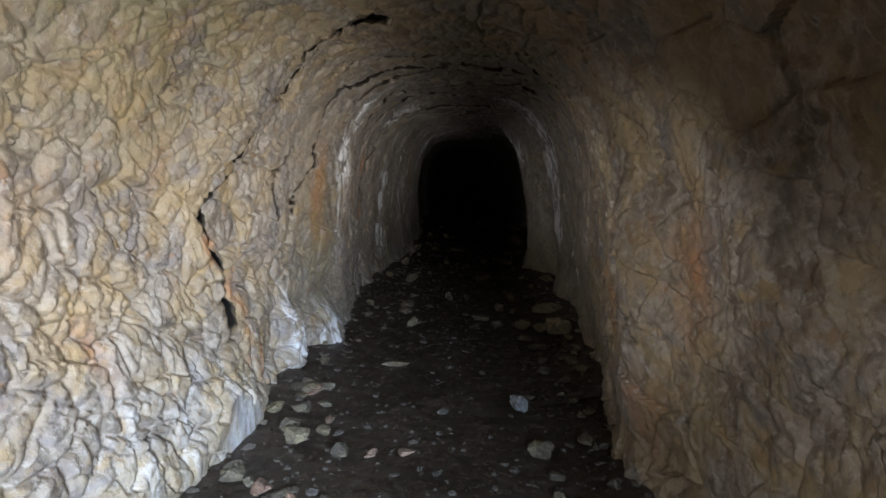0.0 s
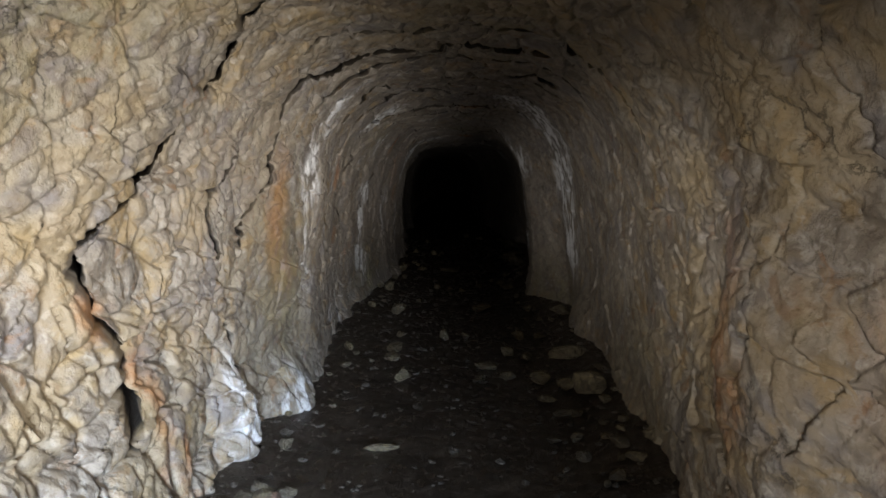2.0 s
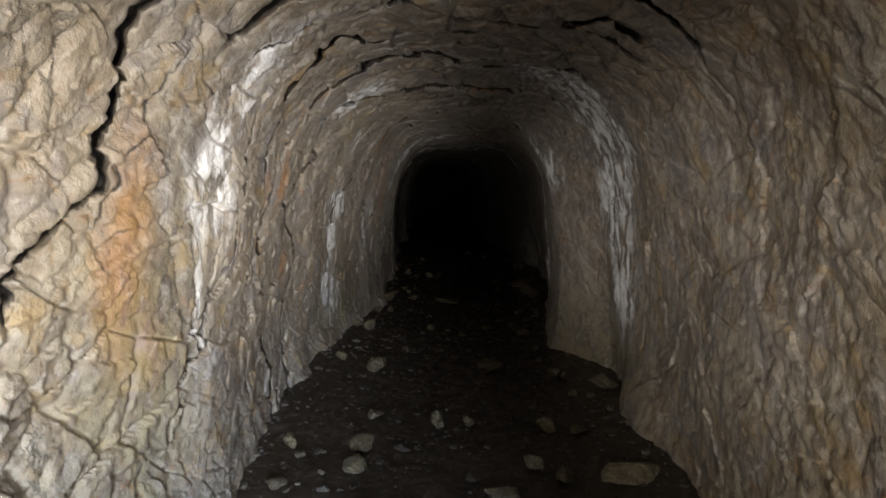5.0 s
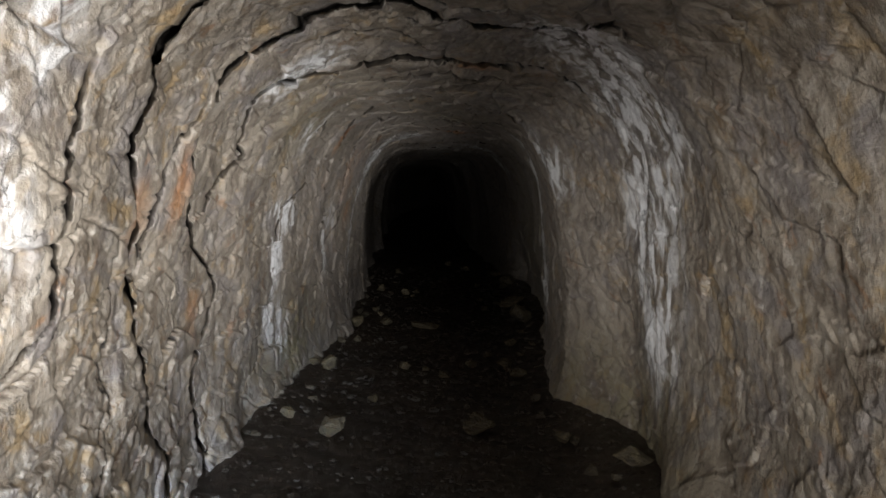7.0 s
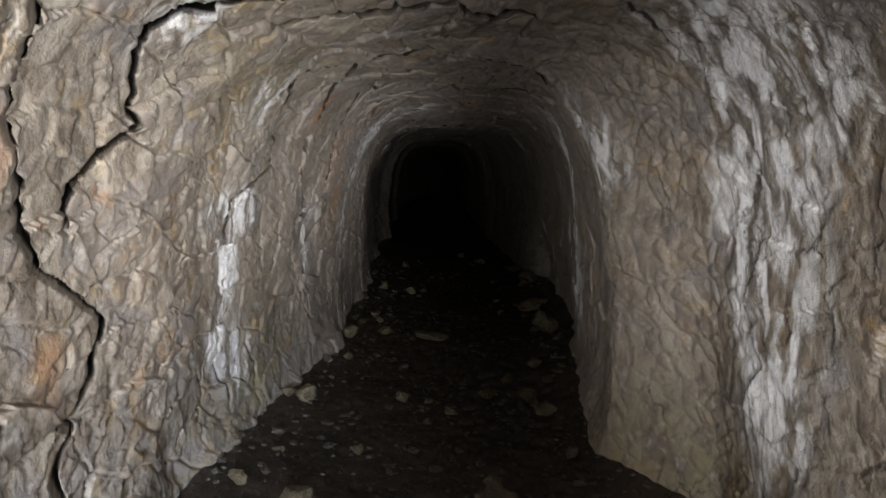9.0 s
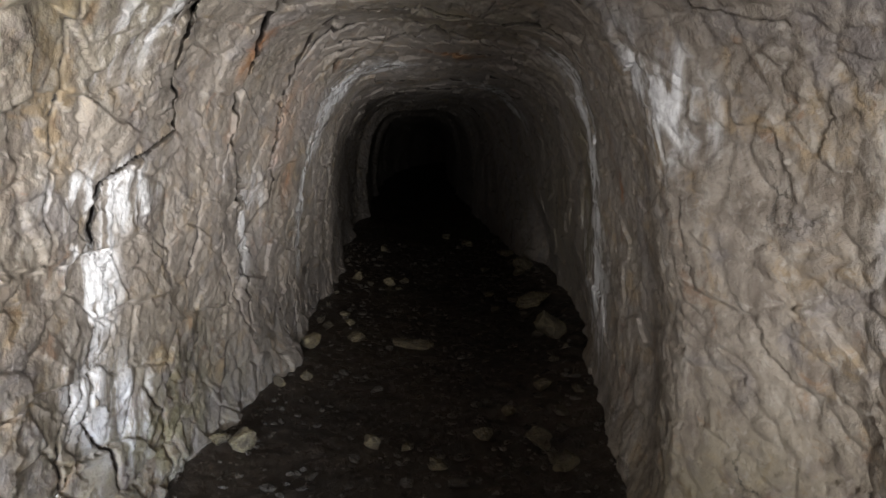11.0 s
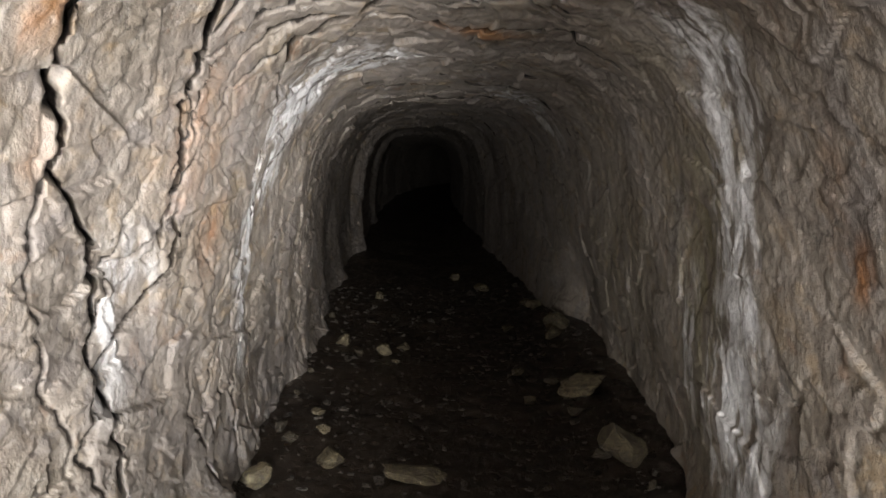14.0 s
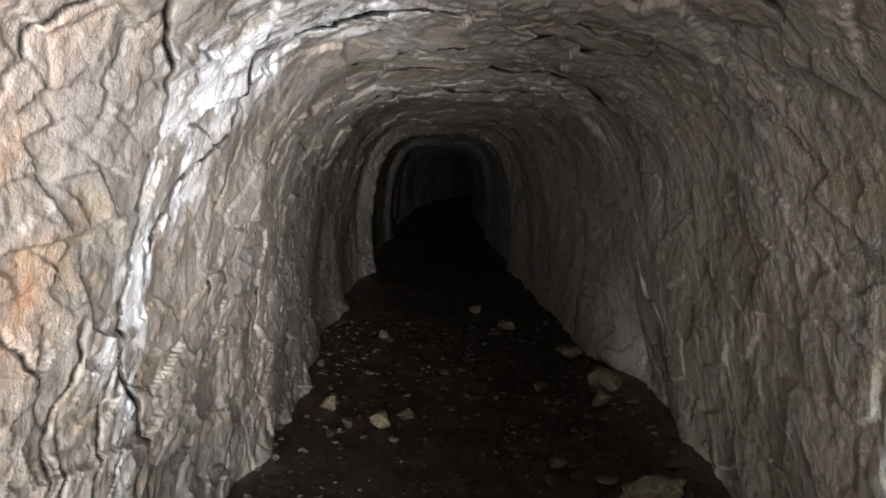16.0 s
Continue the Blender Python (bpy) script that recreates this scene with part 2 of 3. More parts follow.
ledge(0.030, 0.30, (0.10, 9.08), (0.152, 9.03), (0.232, 9.02), (0.273, 8.78), (0.304, 8.74), (0.351, 8.64), (0.392, 8.37), (0.432, 8.06))
ledge(0.020, 0.25, (0.00, 10.15), (0.063, 10.08), (0.112, 10.22), (0.181, 10.01), (0.265, 10.06), (0.332, 9.98), (0.38, 9.70), (0.438, 9.63), (0.501, 9.20), (0.564, 9.45))
ledge(0.030, 0.25, (0.226, 10.15), (0.27, 10.27), (0.304, 10.50), (0.33, 10.54), (0.352, 10.40), (0.40, 10.55), (0.46, 10.45))
ledge(0.075, 0.45, (0.00, 11.85), (0.056, 11.80), (0.126, 12.20), (0.172, 12.06), (0.239, 11.92), (0.29, 11.90), (0.31, 11.45), (0.372, 11.15), (0.418, 11.10), (0.485, 10.92), (0.554, 10.72))
ledge(0.035, 0.50, (0.05, 13.40), (0.186, 13.10), (0.27, 12.61), (0.34, 12.33), (0.387, 12.05), (0.436, 12.13), (0.543, 12.28))
ledge(0.030, 0.25, (0.25, 9.33), (0.28, 9.36), (0.304, 9.28), (0.341, 9.28), (0.40, 9.00))
ledge(0.030, 0.22, (0.14, 8.95), (0.178, 9.17), (0.207, 9.37), (0.23, 9.40))
ledge(0.025, 0.22, (0.10, 4.97), (0.151, 5.11), (0.174, 5.15), (0.202, 5.38), (0.30, 5.40))
ledge(0.030, 0.25, (0.23, 5.98), (0.26, 6.07), (0.306, 6.18))
ledge(0.030, 0.30, (0.02, 4.30), (0.08, 4.20), (0.16, 4.10), (0.22, 3.95), (0.28, 4.10))

# many fine cracks between them, thickest on the lit wall
fine_cracks = random.Random(14)
for k in range(76):
    q0, y0 = 0.02 + 0.50 * fine_cracks.random() ** 1.3, fine_cracks.uniform(3.8, 12.5) if k < 56 else fine_cracks.uniform(8.3, 11.8)
    span, lean, bend = fine_cracks.uniform(0.05, 0.16), fine_cracks.uniform(-0.25, 0.5), fine_cracks.uniform(-0.10, 0.10)
    ledge(fine_cracks.uniform(0.006, 0.015) * (0.55 if y0 < 4.6 else 1.0), 0.15, *[(q0 + span * f, y0 + lean * span * 5 * f + bend * math.sin(3.1 * f)) for f in (0.0, 0.25, 0.5, 0.75, 1.0)])

# layered rings round the roof, and right round the arch further in
rings = random.Random(23)
for y0, lo, hi, depth in ((3.95, 0.40, 0.70, 0.022), (4.90, 0.36, 0.66, 0.025), (5.25, 0.42, 0.62, 0.020), (7.15, 0.40, 0.58, 0.020), (8.60, 0.46, 0.64, 0.022), (9.75, 0.46, 0.62, 0.020),
                          (11.55, 0.42, 0.66, 0.025), (13.2, 0.05, 0.95, 0.060), (14.4, 0.04, 0.90, 0.060), (15.3, 0.10, 0.96, 0.060), (17.4, 0.05, 0.95, 0.070)):
    drift = 0.0
    path = []
    for k in range(9):
        drift = 0.6 * drift + rings.uniform(-0.10, 0.10)
        path.append((lo + (hi - lo) * k / 8, y0 + drift))
    ledge(depth, 0.3, *path)

# swellings: share of the way round, y, height inwards, reach round (m), reach along
SWELLS = [(0.03, 4.05, 0.15, 0.26, 0.17), (0.02, 3.05, 0.08, 0.22, 0.22), (0.02, 4.75, 0.09, 0.18, 0.20), (0.02, 7.0, 0.06, 0.2, 0.25),
          (0.86, 2.75, 0.10, 0.55, 0.28), (0.80, 1.75, 0.06, 0.40, 0.25), (0.98, 6.2, 0.08, 0.2, 0.4), (0.88, 7.70, 0.05, 0.9, 0.30),
          (0.015, 9.6, 0.06, 0.12, 0.2), (0.98, 8.3, 0.05, 0.2, 0.3), (0.99, 12.6, 0.10, 0.25, 0.35), (0.30, 3.2, 0.04, 0.3, 0.3)]

# stains: share of the way round, y, reach round (m), reach along, strength
LIME = [(0.60, 6.40, 0.24, 0.38, 1.0), (0.67, 6.60, 0.35, 0.36, 1.0), (0.76, 6.80, 0.50, 0.26, 1.0), (0.85, 6.75, 0.40, 0.22, 0.8), (0.69, 7.66, 0.24, 0.10, 0.85),
        (0.235, 7.90, 0.12, 0.38, 0.9), (0.165, 7.80, 0.36, 0.13, 1.0), (0.08, 7.95, 0.25, 0.16, 0.7), (0.26, 5.05, 0.40, 0.20, 0.55), (0.17, 5.20, 0.35, 0.15, 0.5),
        (0.34, 5.20, 0.30, 0.16, 0.55), (0.37, 6.72, 0.26, 0.14, 0.9), (0.33, 10.20, 0.36, 0.30, 1.0), (0.39, 10.50, 0.34, 0.28, 0.9), (0.27, 10.30, 0.20, 0.16, 0.9), (0.23, 10.12, 0.30, 0.12, 0.9), (0.16, 10.06, 0.35, 0.10, 0.7),
        (0.20, 9.95, 0.20, 0.10, 0.55), (0.66, 9.05, 0.34, 0.17, 1.0), (0.78, 9.22, 0.60, 0.17, 1.0), (0.88, 9.15, 0.40, 0.22, 0.9), (0.86, 9.65, 0.30, 0.14, 0.7), (0.03, 4.05, 0.32, 0.20, 0.9), (0.04, 2.4, 0.40, 0.50, 0.3),
        (0.01, 3.05, 0.3, 0.3, 0.4), (0.59, 11.9, 0.25, 0.3, 0.7), (0.66, 12.2, 0.3, 0.2, 0.5), (0.18, 9.1, 0.3, 0.18, 0.55), (0.01, 4.75, 0.2, 0.2, 0.7), (0.35, 7.7, 0.3, 0.2, 0.5)]
OCHRE = [(0.175, 3.18, 0.10, 0.07, 1.0), (0.10, 3.36, 0.34, 0.08, 0.9), (0.05, 3.50, 0.2, 0.08, 0.8), (0.85, 2.90, 0.60, 0.20, 0.75), (0.82, 2.25, 0.45, 0.20, 0.7),
         (0.94, 2.55, 0.25, 0.20, 0.7), (0.35, 2.45, 0.30, 0.25, 0.6), (0.216, 1.95, 0.30, 0.25, 0.45), (0.254, 6.22, 0.20, 0.14, 0.8), (0.243, 5.90, 0.16, 0.10, 0.7),
         (0.155, 6.59, 0.18, 0.07, 0.7), (0.53, 6.96, 0.16, 0.10, 0.8), (0.21, 4.72, 0.5, 0.14, 0.9), (0.16, 4.82, 0.3, 0.12, 0.7), (0.28, 8.85, 0.2, 0.1, 0.5),
         (0.515, 9.9, 0.3, 0.12, 0.8), (0.759, 8.52, 0.10, 0.06, 1.0), (0.30, 9.45, 0.5, 0.35, 0.55), (0.22, 9.6, 0.3, 0.2, 0.6), (0.36, 8.7, 0.25, 0.12, 0.8), (0.46, 3.4, 0.5, 0.4, 0.5), (0.12, 2.2, 0.25, 0.15, 0.6), (0.25, 2.6, 0.2, 0.15, 0.6), (0.72, 8.6, 0.3, 0.12, 0.5)]
ALGAE = [(0.36, 2.3, 0.5, 0.9, 0.9), (0.14, 4.8, 0.6, 0.3, 0.8), (0.55, 3.6, 0.6, 0.8, 0.5), (0.97, 7.0, 0.3, 0.8, 0.8), (0.36, 7.5, 0.3, 0.5, 0.5), (0.53, 8.8, 0.4, 0.6, 0.6),
         (0.80, 9.5, 0.7, 0.3, 0.9), (0.95, 4.5, 0.4, 1.0, 0.5), (0.95, 7.5, 0.35, 0.4, 0.6), (0.05, 8.2, 0.3, 0.6, 0.9), (0.03, 8.3, 0.2, 0.8, 0.6), (0.85, 11.0, 0.7, 0.8, 0.5)]


# how far the foot of each wall lies outside the arch, along y
FOOT_RIGHT = np.array([(6.3, 0.0), (6.76, 0.07), (7.16, 0.11), (7.40, 0.05), (7.7, -0.01), (8.6, 0.02), (9.4, 0.07), (10.2, 0.10), (11.0, 0.13), (11.7, 0.14), (12.1, 0.16), (12.32, 0.22), (12.65, 0.08),
                       (12.9, 0.0), (14.0, 0.0)])
FOOT_LEFT = np.array([(1.2, 0.0), (2.3, -0.24), (2.7, -0.20), (3.4, -0.10), (3.9, 0.0), (8.6, 0.0), (9.5, -0.08), (10.8, -0.05), (11.8, -0.04), (13.0, 0.0)])


def spots(rows, q, y, warp):
    out = np.zeros(q.shape)
    for a, b, ra, rb, power in rows:
        d = ((q - a) * 5.0 / ra) ** 2 + ((y + warp - b) / rb) ** 2
        out = np.maximum(out, power * np.exp(-0.9 * d))
    return out


def tunnel_surface():
    rows = np.concatenate([np.arange(-3.0, 0.9, 0.06), np.arange(0.9, 12.6, 0.0085), np.arange(12.6, 16.5, 0.022), np.arange(16.5, 45.01, 0.09)])
    count = 601
    base = [section(y, count) for y in rows]
    x, z, nx, nz = (np.array([b[k] for b in base]) for k in range(4))
    q = np.tile(np.linspace(0, 1, count), (len(rows), 1))
    y = np.tile(rows[:, None], (1, count))
    s = q * 5.0
    wu, wv = layers(s * 2.3, y * 2.3, 11, 3), layers(s * 2.3, y * 2.3, 21, 3)
    u, v = s + 0.055 * wu, y + 0.045 * wv + 0.10 * np.sin(np.pi * q)
    out = 0.036 * layers(s * 0.9, y * 1.2, 31, 2) + 0.012 * layers(s * 3.2, y * 2.2, 41, 2)
    big, big_joint, _ = chips(u * 5.0, v * 3.6, 51, 1.5)
    small, small_joint, _ = chips(u * 11.5 + 0.3 * wv, v * 8.5, 61, 1.8)
    calm = 1 - 0.42 * np.clip((q - 0.60) / 0.08, 0, 1) * np.clip((y - 3.4) / 1.0, 0, 1)
    young = np.clip((5.0 - y) / 1.2, 0, 1)
    out += calm * ((0.012 + 0.002 * young) * big + (0.0052 - 0.001 * young) * small + (0.0020 + 0.0012 * young) * chips(u * 26, v * 20, 71, 1.6)[0])
    # rounded lumps with deep creases near the mouth
    lump, lump_2 = chips(u * 4.8 + 0.2 * wu, v * 5.2, 151, 0)[1], chips(u * 11 + 0.3 * wu, v * 12, 161, 0)[1]
    upper = np.clip((q - 0.24) / 0.06, 0, 1) * (1 + 0.4 * np.clip((q - 0.6) / 0.1, 0, 1))
    out += (1 - young) * (0.0025 + 0.008 * (q > 0.6) * np.exp(-((y - 7.4) / 0.45) ** 2)) * np.exp(-lump_2 / 0.20)
    out += young * (1 - 0.5 * upper) * (0.040 * np.exp(-lump / 0.13) + 0.014 * np.exp(-lump_2 / 0.16) - 0.012)
    knobs = chips(u * 17, v * 13, 131, 0)[2]
    flat = 1 - 0.75 * np.clip((y - 7.0) / 2.0, 0, 1)
    out += 0.011 * flat * np.clip(0.6 + 0.8 * layers(s * 1.3, y * 1.3, 141, 2), 0.1, 1) * (knobs - 0.4)
    gaping = np.clip(0.55 + 0.9 * layers(s * 1.7, y * 1.7, 121, 2), 0, 1)
    out += (2.2 * calm - 1.2) * flat * (0.024 * gaping * np.exp(-(big_joint / 0.040) ** 2) + 0.007 * np.clip(1.2 - gaping, 0.2, 1) * np.exp(-(small_joint / 0.065) ** 2))
    out += 0.0012 * layers(s * 22, y * 30, 81, 2)
    under, crack_shade = np.zeros(q.shape), np.zeros(q.shape)
    jag = 0.030 * layers(s * 7, y * 0 + 3, 91, 3) + 0.016 * smooth(s * 13, y * 0 + 5, 95)
    for k, (depth, back, line) in enumerate(LEDGES):
        near = np.where((rows > line[:, 1].min() - 0.25) & (rows < line[:, 1].max() + 0.25 + 2 * back))[0]
        part_of = slice(near[0], near[-1] + 1)
        qq, yy, ss = q[part_of], y[part_of], s[part_of]
        yc = np.interp(qq, line[:, 0], line[:, 1]) + jag[part_of] + 0.012 * smooth(ss * 25, yy * 0 + k, 97)
        lo, hi = line[0, 0], line[-1, 0]
        ends = np.clip((qq - lo + 0.03) / 0.05, 0, 1) * np.clip((hi + 0.03 - qq) / 0.05, 0, 1)
        ends = ends * (0.80 + (0.5 if depth < 0.06 else 0.15) * smooth(ss * 4, yy * 0 + 7.0 * k, 99))
        d = yy - yc
        out[part_of] += ends * depth * 0.30 * np.clip(d / 0.012, 0, 1) * np.exp(-np.maximum(d, 0) / back)
        roof = np.clip((qq - 0.33) / 0.05, 0, 1) * np.clip((0.66 - qq) / 0.05, 0, 1)
        wide = np.clip((0.0050 + 0.30 * depth) * (1 + 0.9 * roof), 0.0095 if depth > 0.018 else 0.006, np.where(yy < 7.5, 0.034, 0.012 + 0.012 * roof))
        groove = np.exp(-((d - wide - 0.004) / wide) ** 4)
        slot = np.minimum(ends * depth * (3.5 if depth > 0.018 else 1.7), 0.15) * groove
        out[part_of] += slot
        # marks the slots whose shade the rock colour carries
        crack_shade[part_of] = np.maximum(crack_shade[part_of], groove * np.clip(slot / (0.05 if depth > 0.018 else 0.02), 0, 1))
        under[part_of] = np.maximum(under[part_of], min(1.0, depth / 0.045) * (2.3 + 1.5 * roof + 3.0 * np.clip(yy - 10.3, 0, 1)) * slot)
    for a, b, high, ra, rb in SWELLS:
        out -= high * np.exp(-(((q - a) * 5.0 / ra) ** 2 + ((y + 0.05 * wv - b) / rb) ** 2) ** 1.5)
    foot = np.minimum(q, 1 - q) * 5.0
    for side, rows_of in ((q > 0.5, FOOT_RIGHT), (q < 0.5, FOOT_LEFT)):
        out += np.where(side, np.interp(y, rows_of[:, 0], rows_of[:, 1]), 0) * np.exp(-(foot / 0.55) ** 2)
    out -= np.exp(-(foot / 0.13) ** 2) * (0.030 + 0.030 * layers(s * 3 + np.where(q < 0.5, 0, 9), y * 4.0, 105, 4))
    out = np.clip(out, -0.20, 0.34)
    pos = np.stack([x + nx * out, y + under, z + nz * out - 0.06 * (foot < 0.001)], -1)
    warp = 0.10 * wv
    return rows, q, pos, np.stack([x + nx * 0.6, y, z + nz * 0.6], -1), [spots(r, q, y, warp) for r in (LIME, OCHRE, ALGAE)] + [crack_shade]


def grid_mesh(name, sheets, material, marks=None, normals=None):
    """One mesh of one or more grids of points."""
    points, quads, start = [], [], 0
    for g, flip in sheets:
        h, w = g.shape[:2]
        i = (np.arange(h - 1)[:, None] * w + np.arange(w - 1)[None, :]).ravel() + start
        corner = (i, i + 1, i + w + 1, i + w)
        quads.append(np.stack(corner[::-1] if flip else corner, -1))
        points.append(g.reshape(-1, 3))
        start += h * w
    points, quads = np.concatenate(points).astype(np.float32), np.concatenate(quads).astype(np.int32)
    me = bpy.data.meshes.new(name)
    me.vertices.add(len(points))
    me.vertices.foreach_set("co", points.ravel())
    me.loops.add(quads.size)
    me.loops.foreach_set("vertex_index", quads.ravel())
    me.polygons.add(len(quads))
    me.polygons.foreach_set("loop_start", np.arange(0, quads.size, 4, dtype=np.int32))
    me.update(calc_edges=True)
    me.polygons.foreach_set("use_smooth", np.ones(len(quads), dtype=bool))
    for key, values in (marks or {}).items():
        full = np.zeros(len(points), dtype=np.float32)
        full[:values.size] = values.ravel()
        me.attributes.new(key, "FLOAT", "POINT").data.foreach_set("value", full)
    if normals is not None:
        full = np.tile((0.0, 0.0, 1.0), (len(points), 1))
        full[:normals.size // 3] = normals.reshape(-1, 3)
        rest = full[normals.size // 3:]
        if len(rest):
            away = points[normals.size // 3:] - (0.3, 0, 0.9)
            away[:, 1] = 0
            rest[:] = away / np.linalg.norm(away, axis=1)[:, None]
        me.normals_split_custom_set_from_vertices(full.tolist())
    me.materials.append(material)
    return new(name, me)


rows_y, share, skin, shell, stains = tunnel_surface()
across, along = np.gradient(skin, axis=1), np.gradient(skin, axis=0)
facing = np.cross(across, along)
facing /= np.linalg.norm(facing, axis=2)[:, :, None]
if facing[200, 300, 2] > 0:
    facing = -facing
CUTS = {"wall_left": (0, 206, "rough cream limestone tunnel wall with white lime streaks", "wall"),
        "ceiling": (205, 396, "low arched ceiling of broken tan limestone", "ceiling"),
        "wall_right": (395, 601, "shaded rough limestone tunnel wall with white crust", "wall")}
for name, (a, b, label, category) in CUTS.items():
    part_of = skin[:, a:b]
    outer = shell[::12, a:b:10]
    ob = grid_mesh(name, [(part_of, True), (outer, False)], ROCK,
                   {key: value[:, a:b] for key, value in zip(("calcite", "ochre", "algae", "crack_shade"), stains)}, facing[:, a:b])
    tagged(ob, label, category, kind="structure")


def end_wall(name, y):
    g = np.array([[(xx, y + 0.12 * noise.noise((xx * 2, zz * 2, y)), zz) for xx in np.linspace(-2.3, 2.6, 60) + (5.0 if y > 0 else 0)] for zz in np.linspace(-0.4, 2.7, 40)])
    ob = grid_mesh(name, [(g, False), (g + np.array((0, 0.4 if y > 0 else -0.4, 0)), True)], ROCK)
    return tagged(ob, "rough limestone face that closes the tunnel", "wall", kind="structure")


end_wall("wall_end", 44.7)
end_wall("wall_start", -3.15)

# ---- floor ----


def floor_height(x, y):
    left, right = np.interp(y, STATIONS[:, 0], STATIONS[:, 1]), np.interp(y, STATIONS[:, 0], STATIONS[:, 2])
    side = np.minimum(x - left, right - x)
    bank = 0.05 * np.exp(-(np.maximum(side, 0) / 0.22) ** 2)
    bank = bank + 0.05 * np.exp(-(np.maximum(right - x, 0) / 0.35) ** 2) * (y > 3.5)
    return bank - 0.015 + 0.016 * layers(x * 2.2, y * 2.2, 201, 3) + 0.007 * layers(x * 9, y * 9, 211, 4) + 0.0025 * chips(x * 24, y * 24, 221, 0.8)[0]


ys = np.concatenate([np.arange(-3.0, 1.2, 0.08), np.arange(1.2, 11.0, 0.014), np.arange(11.0, 20.0, 0.03), np.arange(20.0, 45.0, 0.1)])
gx, gy = np.meshgrid(np.linspace(-1.75, 2.0, 270), ys)
gx += np.maximum(0, np.interp(gy, STATIONS[:, 0], (STATIONS[:, 1] + STATIONS[:, 2]) / 2) - 0.55)
ground = np.stack([gx, gy, floor_height(gx, gy)], -1)
under = ground[::20, ::15].copy()
under[:, :, 2] = -0.35
tagged(grid_mesh("floor", [(ground, False), (under, True)], SOIL), "dark wet trodden soil floor with grit", "floor", kind="structure")

# ---- loose stones ----


def stone_mesh(seed, size, flat, tall):
    """An angular stone: a ball cut by planes, with a rough skin; its foot is at 0."""
    rng = random.Random(seed)
    bm = bmesh.new()
    bmesh.ops.create_icosphere(bm, subdivisions=3, radius=1.0)
    planes = [(Vector((rng.gauss(0, 1), rng.gauss(0, 1), rng.gauss(0, 1))).normalized(), rng.uniform(0.36, 0.72)) for _ in range(12)]
    off = Vector((seed * 3.7, seed * 1.3, 0))
    for v in bm.verts:
        for n, d in planes:
            over = v.co.dot(n) - d
            if over > 0:
                v.co -= n * over * 0.88
        v.co *= 1 + 0.16 * noise.noise(v.co * 2.2 + off) + 0.11 * noise.noise(v.co * 5 + off)
    m = Matrix.Diagonal((size / 1.5, size / 1.5 * flat, size / 1.5 * tall, 1))
    bm.transform(m)
    low = min(v.co.z for v in bm.verts)
    bmesh.ops.translate(bm, verts=bm.verts, vec=(0, 0, -low))
    me = bpy.data.meshes.new("stone")
    bm.to_mesh(me)
    bm.free()
    return me


def stone(x, y, size, material=None, label="pale angular limestone fragment lying on wet soil", flat=0.8, tall=0.6, turn=None):
    seed = int(abs(x) * 977 + y * 131)
    rng = random.Random(seed)
    me = stone_mesh(seed, size, flat * rng.uniform(0.85, 1.15), tall * rng.uniform(0.85, 1.15))
    me.materials.append(material or PALE)
    ob = new("stone", me)
    z = float(floor_height(np.array([x]), np.array([y]))[0])
    ob.matrix_world = pose(x, y, z - 0.12 * size * tall, rng.uniform(-6, 6), rng.uniform(-6, 6), rng.uniform(0, 360) if turn is None else turn)
    return tagged(ob, label, "stone", "loose stones on the tunnel floor")


SLAB = "long flat limestone slab lying on wet soil"
stone(0.41, 3.42, 0.13, WHITE, "clean white blocky stone lying on wet soil", 0.9, 0.85, 20)
stone(-0.33, 2.86, 0.09, REDDISH, "small reddish brown stone half sunk in soil", 0.8, 0.5)
stone(-0.18, 2.86, 0.08, REDDISH, "small reddish brown stone half sunk in soil", 0.8, 0.5)
stone(-0.32, 4.18, 0.15, PALE, "thin pale sliver of stone on wet soil", 0.35, 0.22, 5)
stone(1.16, 10.0, 0.21, YELLOW, "large yellowish rounded boulder on the floor", 0.9, 0.85, 30)
stone(0.24, 9.98, 0.30, PALE, SLAB, 0.5, 0.22, 8)
stone(1.24, 10.9, 0.32, PALE, SLAB, 0.7, 0.35, 10)
stone(1.13, 6.76, 0.21, YELLOW, "flat yellowish block of stone beside the wall", 0.6, 0.45, 15)
stone(0.33, 5.51, 0.17, PALE, SLAB, 0.5, 0.3, 0)
stone(0.92, 5.60, 0.22, PALE, SLAB, 0.7, 0.4, 0)
stone(0.48, 7.40, 0.17, YELLOW, "yellowish lumpy stone lying on wet soil", 0.7, 0.45, 0)
stone(0.78, 8.53, 0.14, YELLOW, "yellowish lumpy stone lying on wet soil", 0.9, 0.6)
for x, y, size in [(0.47, 2.86, 0.13), (1.0, 4.01, 0.11), (-0.72, 2.98, 0.15), (-0.3, 6.42, 0.10), (-0.33, 5.76, 0.15), (-0.24, 5.30, 0.12), (0.26, 5.23, 0.09),
                   (0.46, 5.29, 0.10), (0.67, 5.18, 0.14), (0.90, 4.80, 0.20), (0.76, 4.92, 0.11), (0.66, 6.28, 0.11), (0.52, 5.78, 0.10), (0.63, 5.65, 0.12),
                   (-0.69, 5.95, 0.09), (-0.36, 7.34, 0.15), (0.06, 6.31, 0.12), (0.24, 6.36, 0.10), (-0.34, 6.02, 0.14), (0.48, 7.57, 0.12), (-0.15, 7.91, 0.08),
                   (0.88, 7.15, 0.10), (-0.62, 7.52, 0.09)]:
    stone(x, y, size)
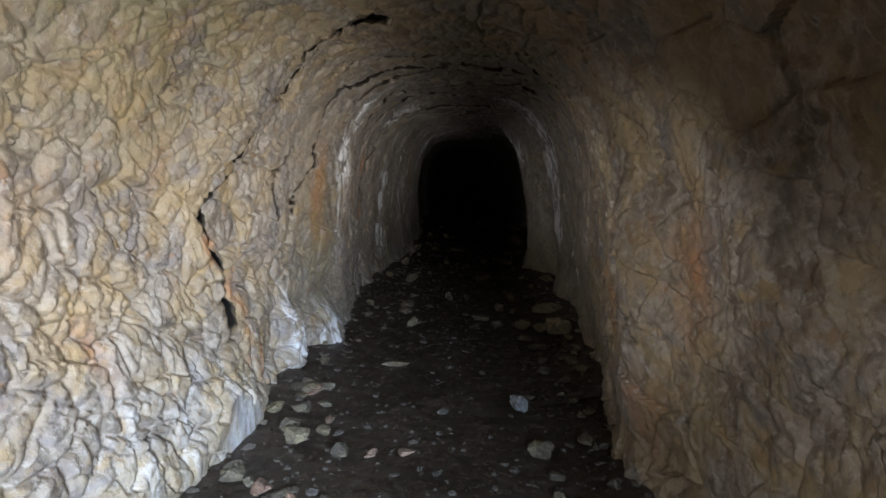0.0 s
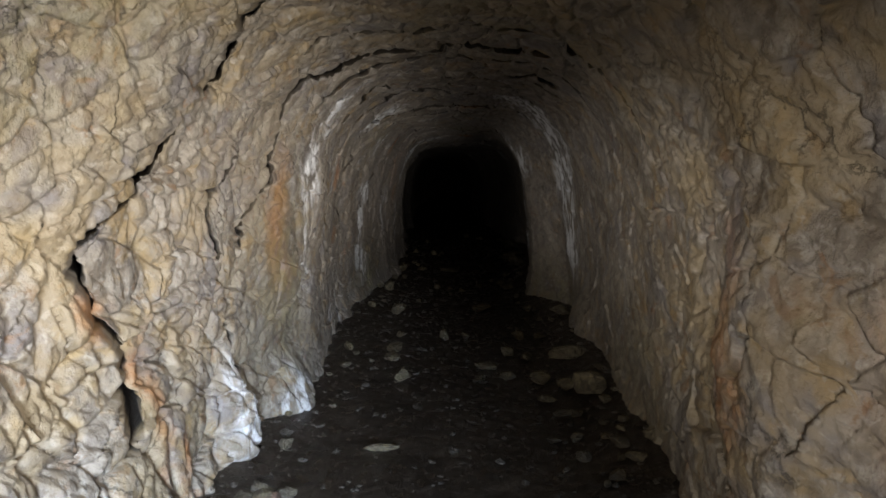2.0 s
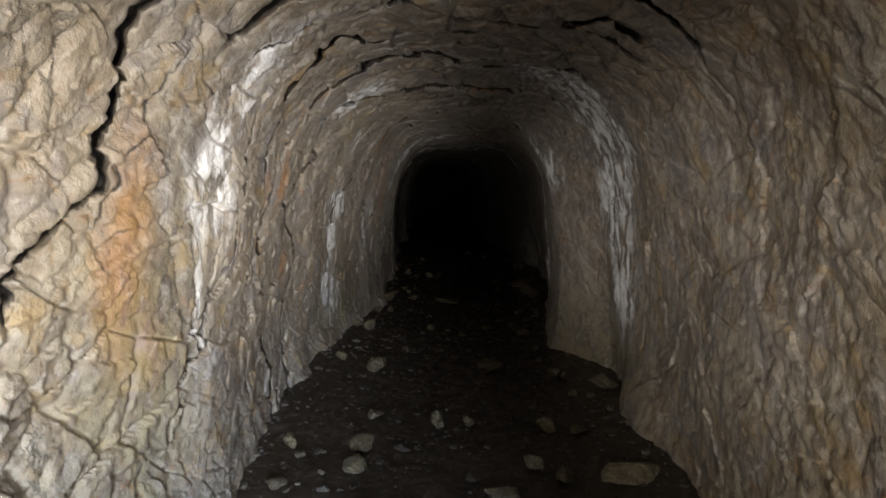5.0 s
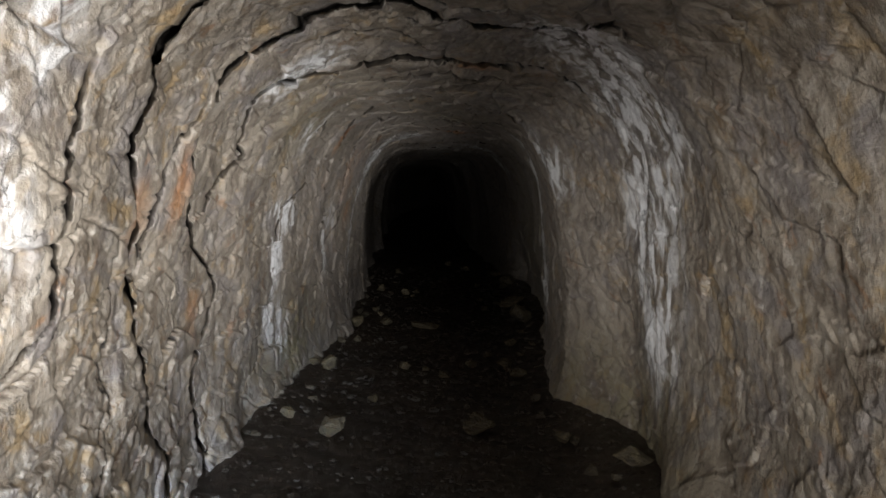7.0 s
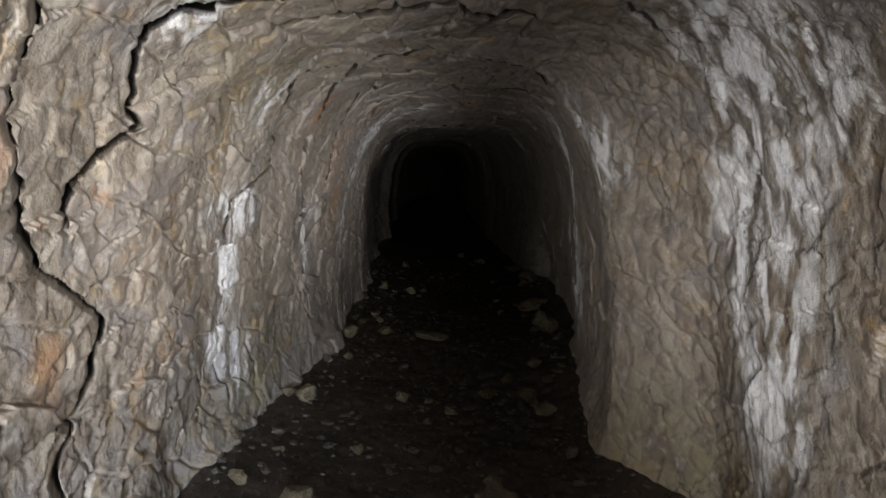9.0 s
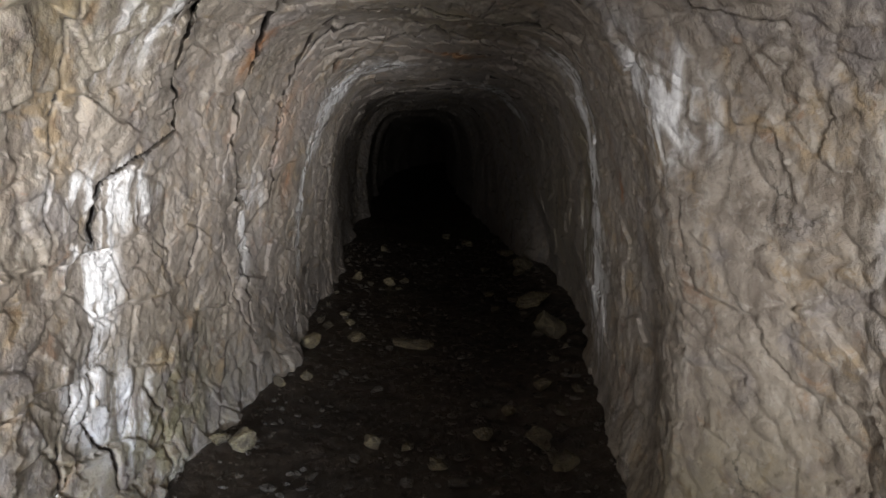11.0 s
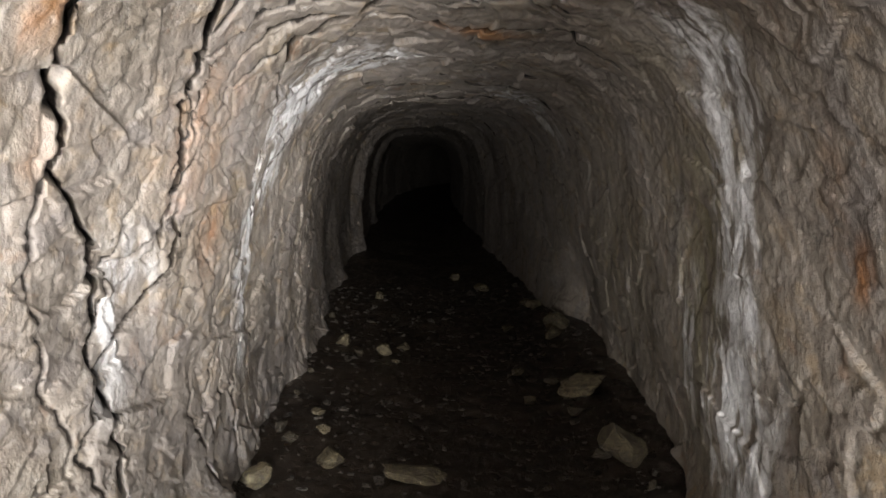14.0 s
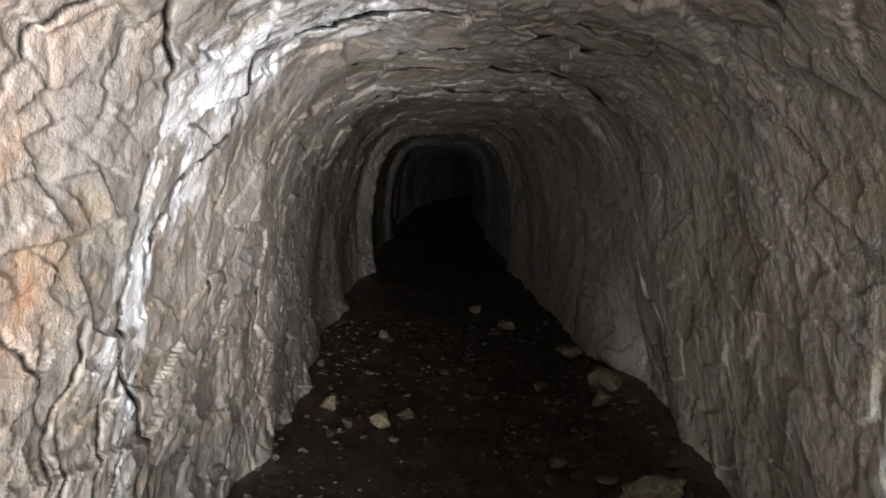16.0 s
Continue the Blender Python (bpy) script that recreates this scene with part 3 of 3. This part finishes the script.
for x, y, size in [(-0.12, 10.14, 0.15), (0.55, 8.64, 0.09), (0.04, 8.55, 0.09), (0.33, 8.37, 0.08), (-0.50, 8.53, 0.14), (0.70, 8.87, 0.08), (0.92, 9.11, 0.10),
                   (-0.42, 9.87, 0.14), (0.06, 11.75, 0.13), (0.85, 8.29, 0.13), (0.20, 8.54, 0.06), (1.32, 11.97, 0.15), (0.19, 11.89, 0.10), (-0.24, 11.97, 0.14),
                   (-0.20, 10.43, 0.085), (-0.26, 10.62, 0.085), (0.93, 10.83, 0.10), (0.94, 11.27, 0.10), (1.33, 12.89, 0.19), (0.14, 11.52, 0.063), (1.02, 12.33, 0.11),
                   (0.80, 14.56, 0.14), (1.02, 13.92, 0.15), (-0.04, 13.52, 0.11), (1.38, 12.26, 0.20)]:
    stone(x, y, size)

# smaller rubble along the feet of the walls
rubble = random.Random(8)
for k in range(56):
    y = 2.1 + 11.0 * (k / 56) ** 1.15 + rubble.uniform(-0.1, 0.1)
    left, right = float(np.interp(y, STATIONS[:, 0], STATIONS[:, 1])), float(np.interp(y, STATIONS[:, 0], STATIONS[:, 2]))
    reach = 0.08 + 0.30 * rubble.random() ** 1.5
    x = left + reach if rubble.random() < 0.42 else right - reach
    stone(x, y, rubble.uniform(0.045, 0.095), rubble.choice((DIRTY, DIRTY, YELLOW)), "small dirty limestone chip beside the wall")

# a low heap of broken bits at the foot of the wall near the start
for k in range(22):
    x, y = -1.02 + 0.55 * rubble.random() ** 1.4, rubble.uniform(2.35, 3.75)
    stone(x, y, rubble.uniform(0.05, 0.12), rubble.choice((DIRTY, PALE, DIRTY, REDDISH)), "muddy broken rock piece in a low heap", 0.85, 0.55)

# and along the other wall
for k in range(30):
    x, y = 0.86 - 0.42 * rubble.random() ** 1.5, rubble.uniform(2.4, 5.2)
    stone(x + 0.09 * max(0.0, y - 3.4), y, rubble.uniform(0.04, 0.11), rubble.choice((DIRTY, PALE, DIRTY, YELLOW)), "muddy broken rock piece in a low heap", 0.85, 0.55)


def gravel(count):
    """Grit and pebbles, thicker along the walls."""
    rng = np.random.default_rng(5)
    unit = bmesh.new()
    bmesh.ops.create_icosphere(unit, subdivisions=1, radius=1.0)
    ball = np.array([v.co[:] for v in unit.verts])
    tris = np.array([[v.index for v in f.verts] for f in unit.faces])
    unit.free()
    y = rng.uniform(1.5, 14.0, count)
    left, right = np.interp(y, STATIONS[:, 0], STATIONS[:, 1]), np.interp(y, STATIONS[:, 0], STATIONS[:, 2])
    f = rng.beta(0.75, 0.75, count)
    x = left + 0.02 + (right - left - 0.04) * f
    size = 0.003 + 0.0050 * rng.exponential(1.0, count)
    size = np.minimum(size, 0.035)
    z = floor_height(x, y)
    pts = ball[None] * (1 + 0.55 * (rng.random((count, len(ball), 1)) - 0.5)) * size[:, None, None] * (1, 1, 0.7)
    a = rng.uniform(0, 6.28, count)
    c, sn = np.cos(a)[:, None], np.sin(a)[:, None]
    stretch = rng.uniform(1.0, 1.7, count)[:, None]
    px, py = pts[:, :, 0] * stretch, pts[:, :, 1]
    pts = np.stack([px * c - py * sn + x[:, None], px * sn + py * c + y[:, None], pts[:, :, 2] + z[:, None] + 0.15 * size[:, None]], -1)
    faces = (tris[None] + (np.arange(count) * len(ball))[:, None, None]).reshape(-1, 3)
    me = bpy.data.meshes.new("gravel")
    me.from_pydata(pts.reshape(-1, 3).tolist(), [], faces.tolist())
    me.materials.append(GRIT)
    return tagged(new("gravel", me), "scattered grit and pebbles on dark wet soil", "gravel", kind="stuff")


gravel(4000)
